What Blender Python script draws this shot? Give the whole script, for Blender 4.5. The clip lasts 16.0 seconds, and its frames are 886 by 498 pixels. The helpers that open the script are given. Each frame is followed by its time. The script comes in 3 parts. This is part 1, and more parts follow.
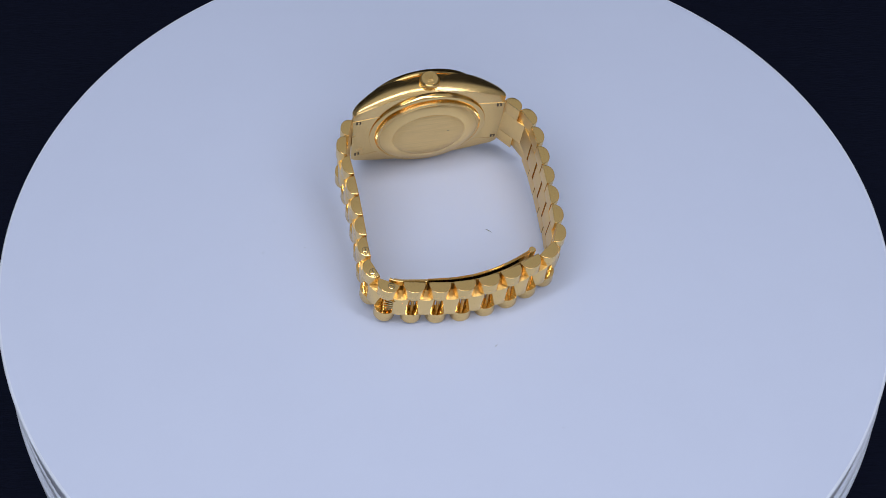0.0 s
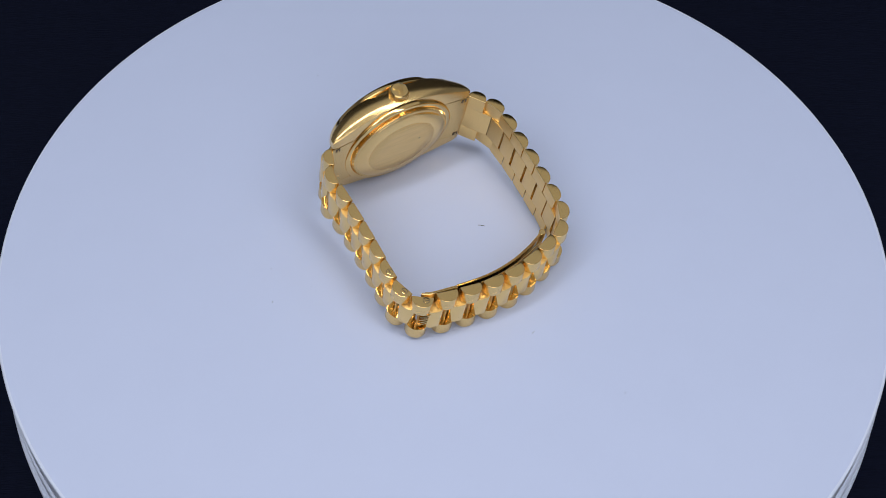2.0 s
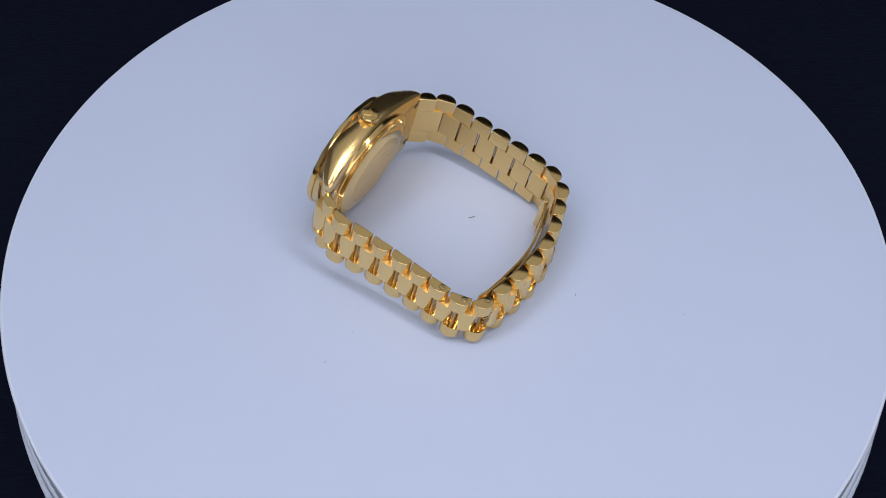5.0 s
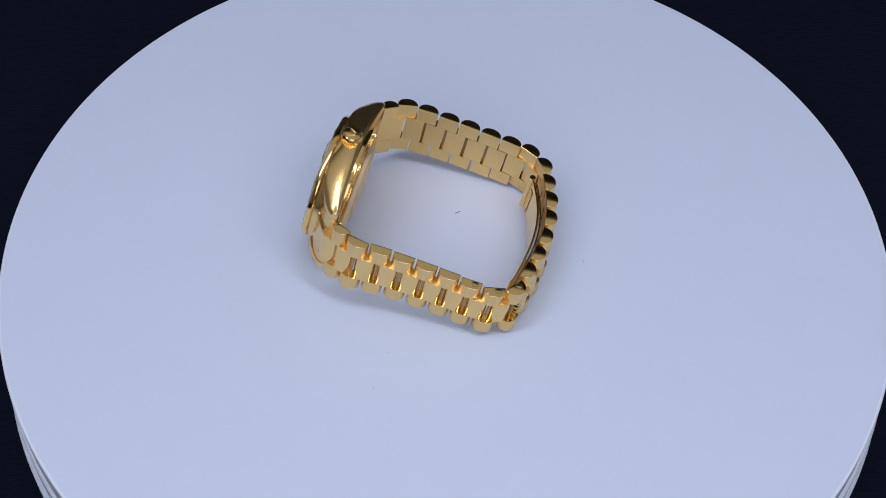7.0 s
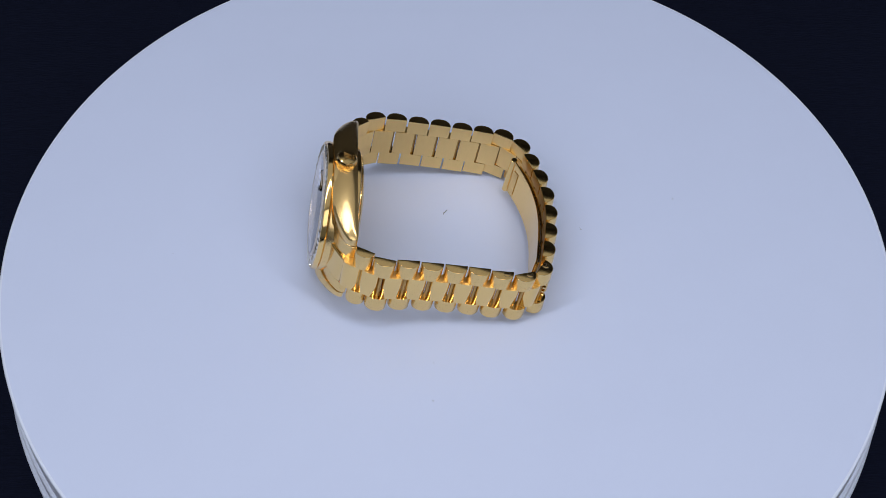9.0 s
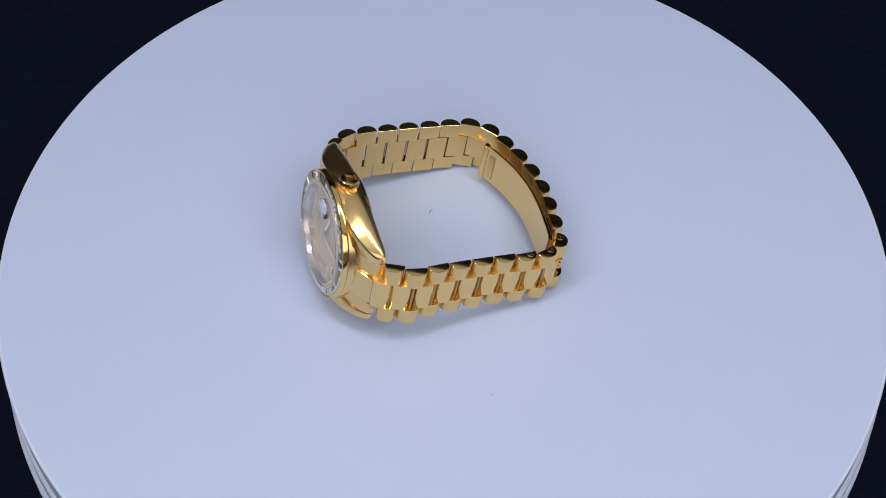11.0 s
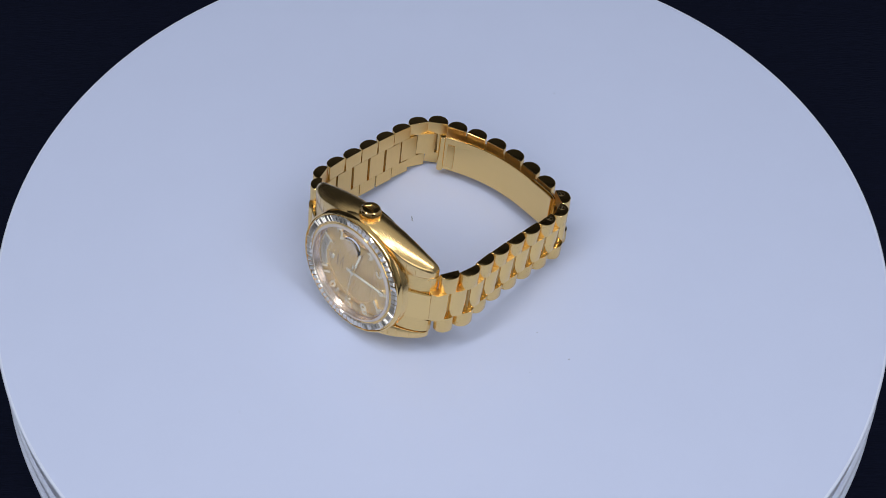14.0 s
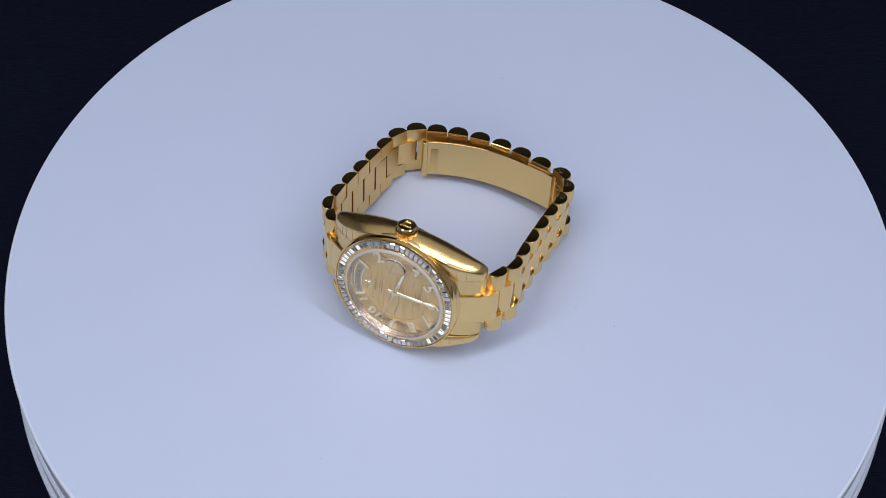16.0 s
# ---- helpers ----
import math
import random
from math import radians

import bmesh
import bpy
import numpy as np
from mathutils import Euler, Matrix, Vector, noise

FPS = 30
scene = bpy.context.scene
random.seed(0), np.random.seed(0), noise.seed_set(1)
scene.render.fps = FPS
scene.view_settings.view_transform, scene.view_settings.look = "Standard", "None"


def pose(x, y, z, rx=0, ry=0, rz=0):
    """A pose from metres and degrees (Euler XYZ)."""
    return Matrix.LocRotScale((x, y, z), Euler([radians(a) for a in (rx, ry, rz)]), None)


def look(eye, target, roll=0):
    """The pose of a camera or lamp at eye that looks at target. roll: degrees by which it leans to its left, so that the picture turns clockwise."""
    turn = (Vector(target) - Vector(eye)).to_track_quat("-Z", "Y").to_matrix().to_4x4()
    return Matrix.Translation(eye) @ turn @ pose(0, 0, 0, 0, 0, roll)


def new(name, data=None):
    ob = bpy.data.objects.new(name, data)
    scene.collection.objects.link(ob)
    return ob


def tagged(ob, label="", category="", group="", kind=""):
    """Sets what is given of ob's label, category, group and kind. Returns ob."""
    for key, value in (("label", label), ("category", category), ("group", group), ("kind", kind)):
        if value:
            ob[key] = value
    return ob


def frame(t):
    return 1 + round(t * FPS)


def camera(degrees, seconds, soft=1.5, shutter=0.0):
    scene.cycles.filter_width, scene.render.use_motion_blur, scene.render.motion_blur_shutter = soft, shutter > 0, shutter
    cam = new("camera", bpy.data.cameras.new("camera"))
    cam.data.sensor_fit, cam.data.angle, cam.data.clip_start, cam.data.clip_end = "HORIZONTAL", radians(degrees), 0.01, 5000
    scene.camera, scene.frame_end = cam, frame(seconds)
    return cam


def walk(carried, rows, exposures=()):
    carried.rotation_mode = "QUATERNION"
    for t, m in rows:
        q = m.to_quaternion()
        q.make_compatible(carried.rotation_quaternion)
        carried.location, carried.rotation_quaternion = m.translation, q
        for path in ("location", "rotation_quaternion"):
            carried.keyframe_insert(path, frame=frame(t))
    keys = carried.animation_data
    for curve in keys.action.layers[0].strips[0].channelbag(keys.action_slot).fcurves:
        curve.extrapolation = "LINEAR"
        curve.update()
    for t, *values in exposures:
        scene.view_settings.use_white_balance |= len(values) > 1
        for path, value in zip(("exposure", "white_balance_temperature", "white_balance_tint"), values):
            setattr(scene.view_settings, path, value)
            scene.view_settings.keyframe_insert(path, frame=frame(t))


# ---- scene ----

# ------------------------------------------------------------------ camera
EYE = Vector((0.0, -0.23269, 0.29407))
LENS = 35.62
YAW, PITCH, ROLL = -0.221, -51.891, 1.294
SHAKE = [(0.0, 0.002, -0.229), (0.5, -0.08, -0.217), (1.0, -0.052, -0.168), (1.5, -0.037, -0.141),
         (2.0, 0.124, -0.038), (2.5, 0.023, 0.011), (3.0, -0.063, 0.056), (3.5, -0.035, 0.051),
         (4.0, -0.102, 0.059), (4.5, -0.13, 0.08), (6.0, -0.02, 0.05), (6.5, 0.064, 0.072), (7.0, 0.029, 0.061), (7.5, 0.082, 0.089),
         (8.0, 0.014, 0.126), (8.5, -0.001, 0.134), (9.0, 0.005, 0.094), (11.5, 0.14, 0.018),
         (12.0, 0.122, 0.005), (12.5, 0.071, -0.038), (13.0, 0.116, -0.006), (13.5, 0.149, -0.097),
         (14.0, 0.245, -0.035), (14.5, 0.115, -0.039), (15.0, -0.12, -0.061), (15.5, -0.391, -0.014), (16.0, -0.438, 0.057)]


def aim(yaw, pitch):
    a, b = radians(YAW + yaw), radians(PITCH + pitch)
    ahead = Vector((math.sin(a) * math.cos(b), math.cos(a) * math.cos(b), math.sin(b)))
    return look(EYE, EYE + ahead, ROLL)


cam = camera(LENS, 16.0, soft=0.5)
walk(cam, [(t, aim(a, b)) for t, a, b in SHAKE], exposures=[(0, 0.0), (16, 0.0)])

# ------------------------------------------------------------------ light
world = bpy.data.worlds.new("dim_room")
scene.world = world
world.use_nodes = True
world.node_tree.nodes["Background"].inputs[0].default_value = (0.35, 0.45, 0.7, 1)
world.node_tree.nodes["Background"].inputs[1].default_value = 0.02


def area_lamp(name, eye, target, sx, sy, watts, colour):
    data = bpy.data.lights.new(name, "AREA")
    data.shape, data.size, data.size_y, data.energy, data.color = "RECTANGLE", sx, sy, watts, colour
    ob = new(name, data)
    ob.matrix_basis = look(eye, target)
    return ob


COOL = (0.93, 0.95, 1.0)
# Lamps are unseen; overhead and side ones assumed from reflections and shadows.
area_lamp("overhead_lamp", (0.03, -0.02, 0.56), (0.03, -0.0199, 0), 1.2, 0.95, 1.26, COOL)
# Front fill, added to brighten link rims and lift the near shadow.
area_lamp("front_fill", (0.0, -0.70, 0.42), (0, 0, 0), 1.0, 0.4, 1.95, COOL)
area_lamp("side_lamp", (-0.21, -0.12, 0.555), (-0.04, 0, 0), 0.06, 0.5, 1.0, COOL)
area_lamp("side_lamp", (0.21, -0.12, 0.555), (0.04, 0, 0), 0.06, 0.5, 1.0, COOL)


# ------------------------------------------------------------------ materials
def shader(name, base, rough, metal=0.0, **more):
    m = bpy.data.materials.new(name)
    m.use_nodes = True
    b = m.node_tree.nodes["Principled BSDF"]
    b.inputs["Base Color"].default_value = (*base, 1)
    b.inputs["Roughness"].default_value = rough
    b.inputs["Metallic"].default_value = metal
    for k, v in more.items():
        b.inputs[k.replace("_", " ")].default_value = v
    return m


def node(m, kind, **values):
    n = m.node_tree.nodes.new(kind)
    for k, v in values.items():
        n.inputs[k.replace("_", " ")].default_value = v
    return n


def link(m, a, b):
    m.node_tree.links.new(a, b)


def grain(m, stretch, scale, bump, rough=(0.0, 0.0), tone=0.0, detail=3.0, distance=0.00004):
    """Fine relief, uneven gloss and uneven tone from stretched noise in the object's own space."""
    bsdf = m.node_tree.nodes["Principled BSDF"]
    co = m.node_tree.nodes.new("ShaderNodeTexCoord")
    mp = node(m, "ShaderNodeMapping", Scale=stretch)
    no = node(m, "ShaderNodeTexNoise", Scale=scale, Detail=detail)
    link(m, co.outputs["Object"], mp.inputs["Vector"])
    link(m, mp.outputs["Vector"], no.inputs["Vector"])
    if bump:
        bp = node(m, "ShaderNodeBump", Strength=bump, Distance=distance)
        link(m, no.outputs["Fac"], bp.inputs["Height"])
        link(m, bp.outputs["Normal"], bsdf.inputs["Normal"])
    if rough[1]:
        big = node(m, "ShaderNodeTexNoise", Scale=scale * 0.13, Detail=2.0)
        link(m, co.outputs["Object"], big.inputs["Vector"])
        mr = node(m, "ShaderNodeMapRange", To_Min=rough[0], To_Max=rough[1])
        link(m, big.outputs["Fac"], mr.inputs["Value"])
        link(m, mr.outputs["Result"], bsdf.inputs["Roughness"])
    if tone:
        base = bsdf.inputs["Base Color"].default_value
        mix = m.node_tree.nodes.new("ShaderNodeMix")
        mix.data_type = "RGBA"
        mix.inputs["A"].default_value = base
        mix.inputs["B"].default_value = (*[c * (1 - tone) for c in base[:3]], 1)
        link(m, no.outputs["Fac"], mix.inputs["Factor"])
        link(m, mix.outputs["Result"], bsdf.inputs["Base Color"])
    return m


GOLD = (0.90, 0.63, 0.26)
gold_polish = grain(shader("polished_gold", GOLD, 0.12, 1.0), (1, 1, 1), 900, 0.06, (0.08, 0.17))
gold_satin = grain(shader("satin_gold", GOLD, 0.26, 1.0), (1, 1, 0.08), 3200, 0.3, (0.21, 0.3), 0.1)
gold_inner = grain(shader("brushed_gold", GOLD, 0.36, 1.0), (1, 1, 0.1), 2600, 0.25, (0.3, 0.4), 0.08)
gold_back = grain(shader("fine_brushed_gold", GOLD, 0.34, 1.0), (0.08, 1, 1), 1500, 0.7, (0.26, 0.4), 0.25)
dial_gold = grain(shader("champagne_dial", (0.66, 0.47, 0.195), 0.34, 0.55), (1, 1, 1), 700, 0.08, (0.28, 0.4), 0.12)
# Darkened gold: stands in for shade on the link pins; also film edges.
dark_gold = grain(shader("darkened_gold", (0.52, 0.34, 0.13), 0.35, 1.0), (1, 1, 0.2), 1500, 0.1, (0.3, 0.45))
gold_case = grain(shader("worn_polished_gold", (0.88, 0.62, 0.27), 0.25, 1.0), (1, 1, 1), 500, 0.08, (0.2, 0.3))
hand_gold = shader("pale_gold", (0.88, 0.78, 0.52), 0.16, 1.0)
lume_gold = shader("cream_gold", (0.88, 0.76, 0.50), 0.26, 0.75)
lume = shader("cream_paint", (0.8, 0.78, 0.62), 0.5)
ring_pink = shader("rose_reflector", (0.68, 0.56, 0.46), 0.2, 0.9)
ink = shader("dark_ink", (0.10, 0.075, 0.045), 0.5)
print_brown = shader("brown_print", (0.22, 0.14, 0.06), 0.5)
day_white = shader("silver_white_disc", (0.33, 0.30, 0.235), 0.45)
rim_glass = shader("frosted_glass_edge", (0.84, 0.79, 0.78), 0.2, 0.0, Transmission_Weight=0.35)
glass = shader("sapphire", (1, 1, 1), 0.0, 0.0, Transmission_Weight=1.0, IOR=1.45)
diamond_glass = shader("diamond", (0.80, 0.765, 0.70), 0.05, 0.85, IOR=2.4)
white_top = grain(shader("white_acrylic", (0.61, 0.685, 0.915), 0.42, 0.0), (1, 1, 1), 60, 0.02, (0.38, 0.5), 0.03)
white_rim = grain(shader("white_rim_plastic", (0.72, 0.79, 0.97), 0.25, 0.0), (1, 1, 1), 90, 0.02, (0.25, 0.4), 0.05)
shadow_gap = shader("gap_shade_grey", (0.12, 0.13, 0.17), 0.5)
black_cloth = grain(shader("black_cloth", (0.0085, 0.0115, 0.029), 0.9, 0.0, Specular_IOR_Level=0.06), (1, 9, 1), 300, 0.6, (0.7, 0.95), 0.6, 5.0, 0.0006)
dust_grey = shader("dark_lint", (0.06, 0.08, 0.075), 0.8)
board_black = grain(shader("black_board", (0.085, 0.08, 0.08), 0.7), (1, 1, 1), 40, 0.1, (0.6, 0.8), 0.4)

bounce_white = grain(shader("white_bounce_board", (0.72, 0.72, 0.73), 0.7), (1, 1, 1), 40, 0.1, (0.6, 0.8), 0.2)

# ------------------------------------------------------------------ mesh helpers (watch shapes in millimetres)
MM = 0.001


def part(name, bm, materials, parent, label="", basis=None, sharp=32):
    me = bpy.data.meshes.new(name)
    bmesh.ops.recalc_face_normals(bm, faces=bm.faces[:])
    for f in bm.faces:
        f.smooth = len(f.verts) < 5
    bm.to_mesh(me)
    bm.free()
    me.set_sharp_from_angle(angle=radians(sharp))
    for m in materials if isinstance(materials, (list, tuple)) else [materials]:
        me.materials.append(m)
    ob = new(name, me)
    ob.parent = parent
    if basis is not None:
        ob.matrix_basis = basis
    if label:
        tagged(ob, label)
    return ob


def lathe(profile, axis="y", steps=96, centre=(0, 0, 0), bm=None, wave=None):
    """Turns (radius, height) pairs round an axis through centre; a radius of 0 closes the end."""
    bm = bm or bmesh.new()
    c = Vector(centre)
    rings = []
    for r, h in profile:
        ring = []
        for k in range(steps if r > 1e-6 else 1):
            a = 2 * math.pi * k / steps
            rr = r * (wave(k, r, h) if wave else 1.0)
            u, v = rr * math.cos(a), rr * math.sin(a)
            p = {"y": (v, h, u), "z": (u, v, h), "x": (h, u, v)}[axis]
            ring.append(bm.verts.new((c + Vector(p)) * MM))
        rings.append(ring)
    for a, b in zip(rings, rings[1:]):
        for k in range(steps):
            n = (k + 1) % steps
            if len(a) == 1 and len(b) == 1:
                continue
            if len(a) == 1:
                bm.faces.new((a[0], b[k], b[n]))
            elif len(b) == 1:
                bm.faces.new((a[k], b[0], a[n]))
            else:
                bm.faces.new((a[k], b[k], b[n], a[n]))
    return bm


def prism(outline, z0, z1, bevel=0.15, place=None, bm=None, end_index=None, back_index=None, round_ends=False, low=1.0, high=1.0):
    """An outline in the xy plane raised from z0 to z1 with bevelled ends. The first edge may take a material of its own."""
    bm = bm or bmesh.new()
    place = place or Matrix.Identity(4)
    pts = [Vector(p) for p in outline]
    ways = []
    n = len(pts)
    for i in range(n):
        a, b, c = pts[i - 1], pts[i], pts[(i + 1) % n]
        d1, d2 = (b - a).normalized(), (c - b).normalized()
        n1, n2 = Vector((-d1.y, d1.x)), Vector((-d2.y, d2.x))
        w = (n1 + n2)
        ways.append(w / max(w.length_squared / 2, 0.35))
    loops = []
    steps = ((1.0, 0.0), (0.45, 0.12), (0.12, 0.45), (0.0, 1.0)) if round_ends else ((1.0, 0.0), (0.0, 1.0))
    levels = [(k * low, z0 + h * bevel * low) for k, h in steps] + [(k * high, z1 - h * bevel * high) for k, h in reversed(steps)]
    for k, z in levels:
        loops.append([bm.verts.new(place @ (Vector((p.x + w.x * bevel * k, p.y + w.y * bevel * k, z)) * MM)) for p, w in zip(pts, ways)])
    f = bm.faces.new(loops[0])
    g = bm.faces.new(loops[-1])
    if end_index is not None:
        f.material_index = g.material_index = end_index
    for li, (a, b) in enumerate(zip(loops, loops[1:])):
        for k in range(n):
            q = bm.faces.new((a[k], a[(k + 1) % n], b[(k + 1) % n], b[k]))
            if back_index is not None and k == n - 1:
                q.material_index = back_index
            if end_index is not None and li != len(loops) // 2 - 1:
                q.material_index = end_index
    return bm


def box(x0, x1, y0, y1, z0, z1, bevel=0.1, bm=None, place=None):
    return prism([(x0, y0), (x1, y0), (x1, y1), (x0, y1)], z0, z1, bevel, place, bm)


def lettering(name, body, size, depth, material, parent, basis, bold=0.0):
    """A word or number in the built-in font, as a mesh."""
    data = bpy.data.curves.new(name, "FONT")
    data.body, data.size, data.extrude, data.align_x, data.align_y = body, size * MM, depth * MM, "CENTER", "CENTER"
    data.resolution_u, data.offset = 3, bold * MM
    tmp = new("tmp", data)
    bpy.context.view_layer.update()
    me = bpy.data.meshes.new_from_object(tmp)
    me.name = name
    bpy.data.objects.remove(tmp)
    bpy.data.curves.remove(data)
    me.materials.clear()
    me.materials.append(material)
    ob = new(name, me)
    ob.parent, ob.matrix_basis = parent, basis
    return ob


# ------------------------------------------------------------------ the setting
def plain_sheet(name, corners, material, label, category):
    bm = bmesh.new()
    bm.faces.new([bm.verts.new(c) for c in corners])
    ob = part(name, bm, material, None)
    return tagged(ob, label, category, kind="structure")


def slab(name, lo, hi, material, label, category):
    bm = bmesh.new()
    bmesh.ops.create_cube(bm, size=1)
    for v in bm.verts:
        v.co = Vector([lo[i] + (v.co[i] + 0.5) * (hi[i] - lo[i]) for i in range(3)])
    return tagged(part(name, bm, material, None), label, category, kind="structure")


FLOOR_Z = -0.062
slab("ground", (-0.8, -0.9, FLOOR_Z - 0.01), (0.8, 0.9, FLOOR_Z), black_cloth, "black woven cloth spread under the turntable", "cloth")
# Unseen black board, added to give the gold its dark reflections.
slab("dark_board_north", (-0.8, 0.9, FLOOR_Z), (0.8, 0.92, 0.75), board_black, "unseen black board added for dark reflections in the gold", "wall")
# Unseen white boards, added to bounce light onto gold and plinth sides.
slab("bounce_south", (-0.8, -0.92, FLOOR_Z), (0.8, -0.9, 0.75), bounce_white, "unseen white board added to bounce light onto the watch", "wall")
slab("bounce_east", (0.8, -0.92, FLOOR_Z), (0.82, 0.92, 0.75), bounce_white, "unseen white board added to bounce light onto the watch", "wall")
slab("bounce_west", (-0.82, -0.92, FLOOR_Z), (-0.8, 0.92, 0.75), bounce_white, "unseen white board added to bounce light onto the watch", "wall")
# Unseen lid, added to close the set and keep upper reflections dark.
slab("ceiling", (-0.82, -0.92, 0.75), (0.82, 0.92, 0.77), board_black, "unseen black board added overhead for dark reflections", "ceiling")

# ------------------------------------------------------------------ turntable
RADIUS = 119.63


def plate(name, r, z0, z1, lip, material, parent, label, centre=(0, 0, 0), crown=None):
    prof = [(0, z0), (r - lip - 0.4, z0), (r - lip, z0)]
    for k in range(1, 5):
        a = math.pi / 2 * k / 4
        prof.append((r - lip + lip * math.sin(a), z0 + lip - lip * math.cos(a)))
    for k in range(0, 5):
        a = math.pi / 2 * k / 4
        prof.append((r - lip + lip * math.cos(a), z1 - lip + lip * math.sin(a)))
    prof += [(r - lip - 0.4, z1), (0, z1)]
    bm = lathe([(a, b) for a, b in prof], "z", 256, centre)
    return part(name, bm, material, parent, label, sharp=50)


turntable = tagged(new("turntable"), "round white plastic display turntable, slowly turning", "turntable")
plate("top_plate", RADIUS - 0.8, -9.0, 0.0, 0.02, white_top, turntable, "smooth white round top plate", (0.086, -0.331, 0))
rim_profile = [(RADIUS - 0.8, -0.02)] + [(RADIUS - 0.6 + 0.6 * math.sin(a), -0.62 + 0.6 * math.cos(a)) for a in (0.0, 0.4, 0.8, 1.2, 1.57)]
rim_profile += [(RADIUS, -8.8), (RADIUS - 0.3, -9.4), (RADIUS - 0.79, -9.5)]
part("edge_band", lathe(rim_profile, "z", 256, (0.086, -0.331, 0)), white_rim, turntable, "glossy white rounded edge band", sharp=50)
base = tagged(new("plinth"), "white stepped round plinth standing on black cloth", "plinth")
plate("upper_tier", RADIUS + 0.8, -17.5, -10.0, 0.8, white_rim, base, "", (0.45, -0.3, 0))
# Recess coloured dark so the gap between tiers reads as shade.
plate("recess", RADIUS - 2.5, -20.5, -17.0, 0.4, shadow_gap, base, "recess between tiers, coloured dark for its shade", (0.25, -0.3, 0))
plate("lower_tier", RADIUS + 1.9, -62.0, -20.5, 0.8, white_rim, base, "", (0.4, -0.3, 0))


# ------------------------------------------------------------------ specks on the plate
def specks():
    rng = random.Random(4)
    bm = bmesh.new()
    for x, y, r in ((13.4, -35.0, 0.22), (29.9, -58.6, 0.2), (-49.2, -6.8, 0.24), (-18.4, 71.5, 0.15),
                    (-47.2, 4.0, 0.15), (-38.1, -4.6, 0.16), (33.0, -1.5, 0.13), (13.9, -34.6, 0.12)):
        turn = pose(x * MM, y * MM, 0.06 * MM, 0, 0, rng.uniform(0, 180)) @ Matrix.Diagonal((1.7, 0.6, 0.3, 1))
        bmesh.ops.create_icosphere(bm, subdivisions=1, radius=r * 0.75 * MM, matrix=turn)
    return tagged(part("dust", bm, dust_grey, None), "tiny dark dust specks on the white plate", "dust", kind="stuff")


def lint_fibre():
    bm = bmesh.new()
    rings = []
    for k in range(9):
        s = k / 8
        x, y = -1.0 + 2.0 * s, 0.35 * math.sin(3.0 * s) + 0.12 * math.sin(9 * s)
        r = 0.04 + 0.07 * math.sin(math.pi * s)
        rings.append([bm.verts.new(Vector((x, y + r * math.cos(a), 0.16 + r * math.sin(a))) * MM) for a in (0, 1.57, 3.14, 4.71)])
    for a, b in zip(rings, rings[1:]):
        for k in range(4):
            bm.faces.new((a[k], a[(k + 1) % 4], b[(k + 1) % 4], b[k]))
    turn = pose(11.3 * MM, 2.5 * MM, 0, 0, 0, -28)
    bmesh.ops.transform(bm, matrix=turn, verts=bm.verts[:])
    return tagged(part("lint_fibre", bm, dust_grey, None), "short dark lint fibre lying on the white plate", "lint")


dust = specks()
lint = lint_fibre()

# ------------------------------------------------------------------ the watch
# Its own space: +x to twelve o'clock, +y out of the dial, +z to the crown; it lies on its nine o'clock side.
watch = tagged(new("wristwatch"), "yellow gold wristwatch with diamond bezel lying on its side", "wristwatch")
def lying(x, y, z, tilt, roll):
    return Matrix.Translation((x * MM, y * MM, z * MM)) @ pose(0, 0, 0, 0, 0, 13.6) @ pose(0, 0, 0, tilt, 0, 0) @ pose(0, 0, 0, 0, roll, 0)


LIE = lying(-7.0, 28.64, 17.26, 12.4, 1.8)
# the bracelet sags a little on its joints
SAG = lying(-7.0, 28.64, 17.36, 10.3, 3.0)


def wpart(name, bm, materials, label="", sharp=32, basis=None):
    return part(name, bm, materials, watch, label, basis or LIE, sharp)


FACE = LIE @ Matrix.Diagonal((1.022, 1, 1.022, 1))


LUG_X = 20.8


def lug_outer(x):
    return 17.1 - 5.2 * (abs(x) / LUG_X) ** 1.9


def lug_front(x):
    return 3.0 - 5.0 * max(0.0, (abs(x) - 7.5) / (LUG_X - 7.5)) ** 2.4


def lug_back(x):
    return -3.1 - 1.2 * (abs(x) / LUG_X) ** 1.6


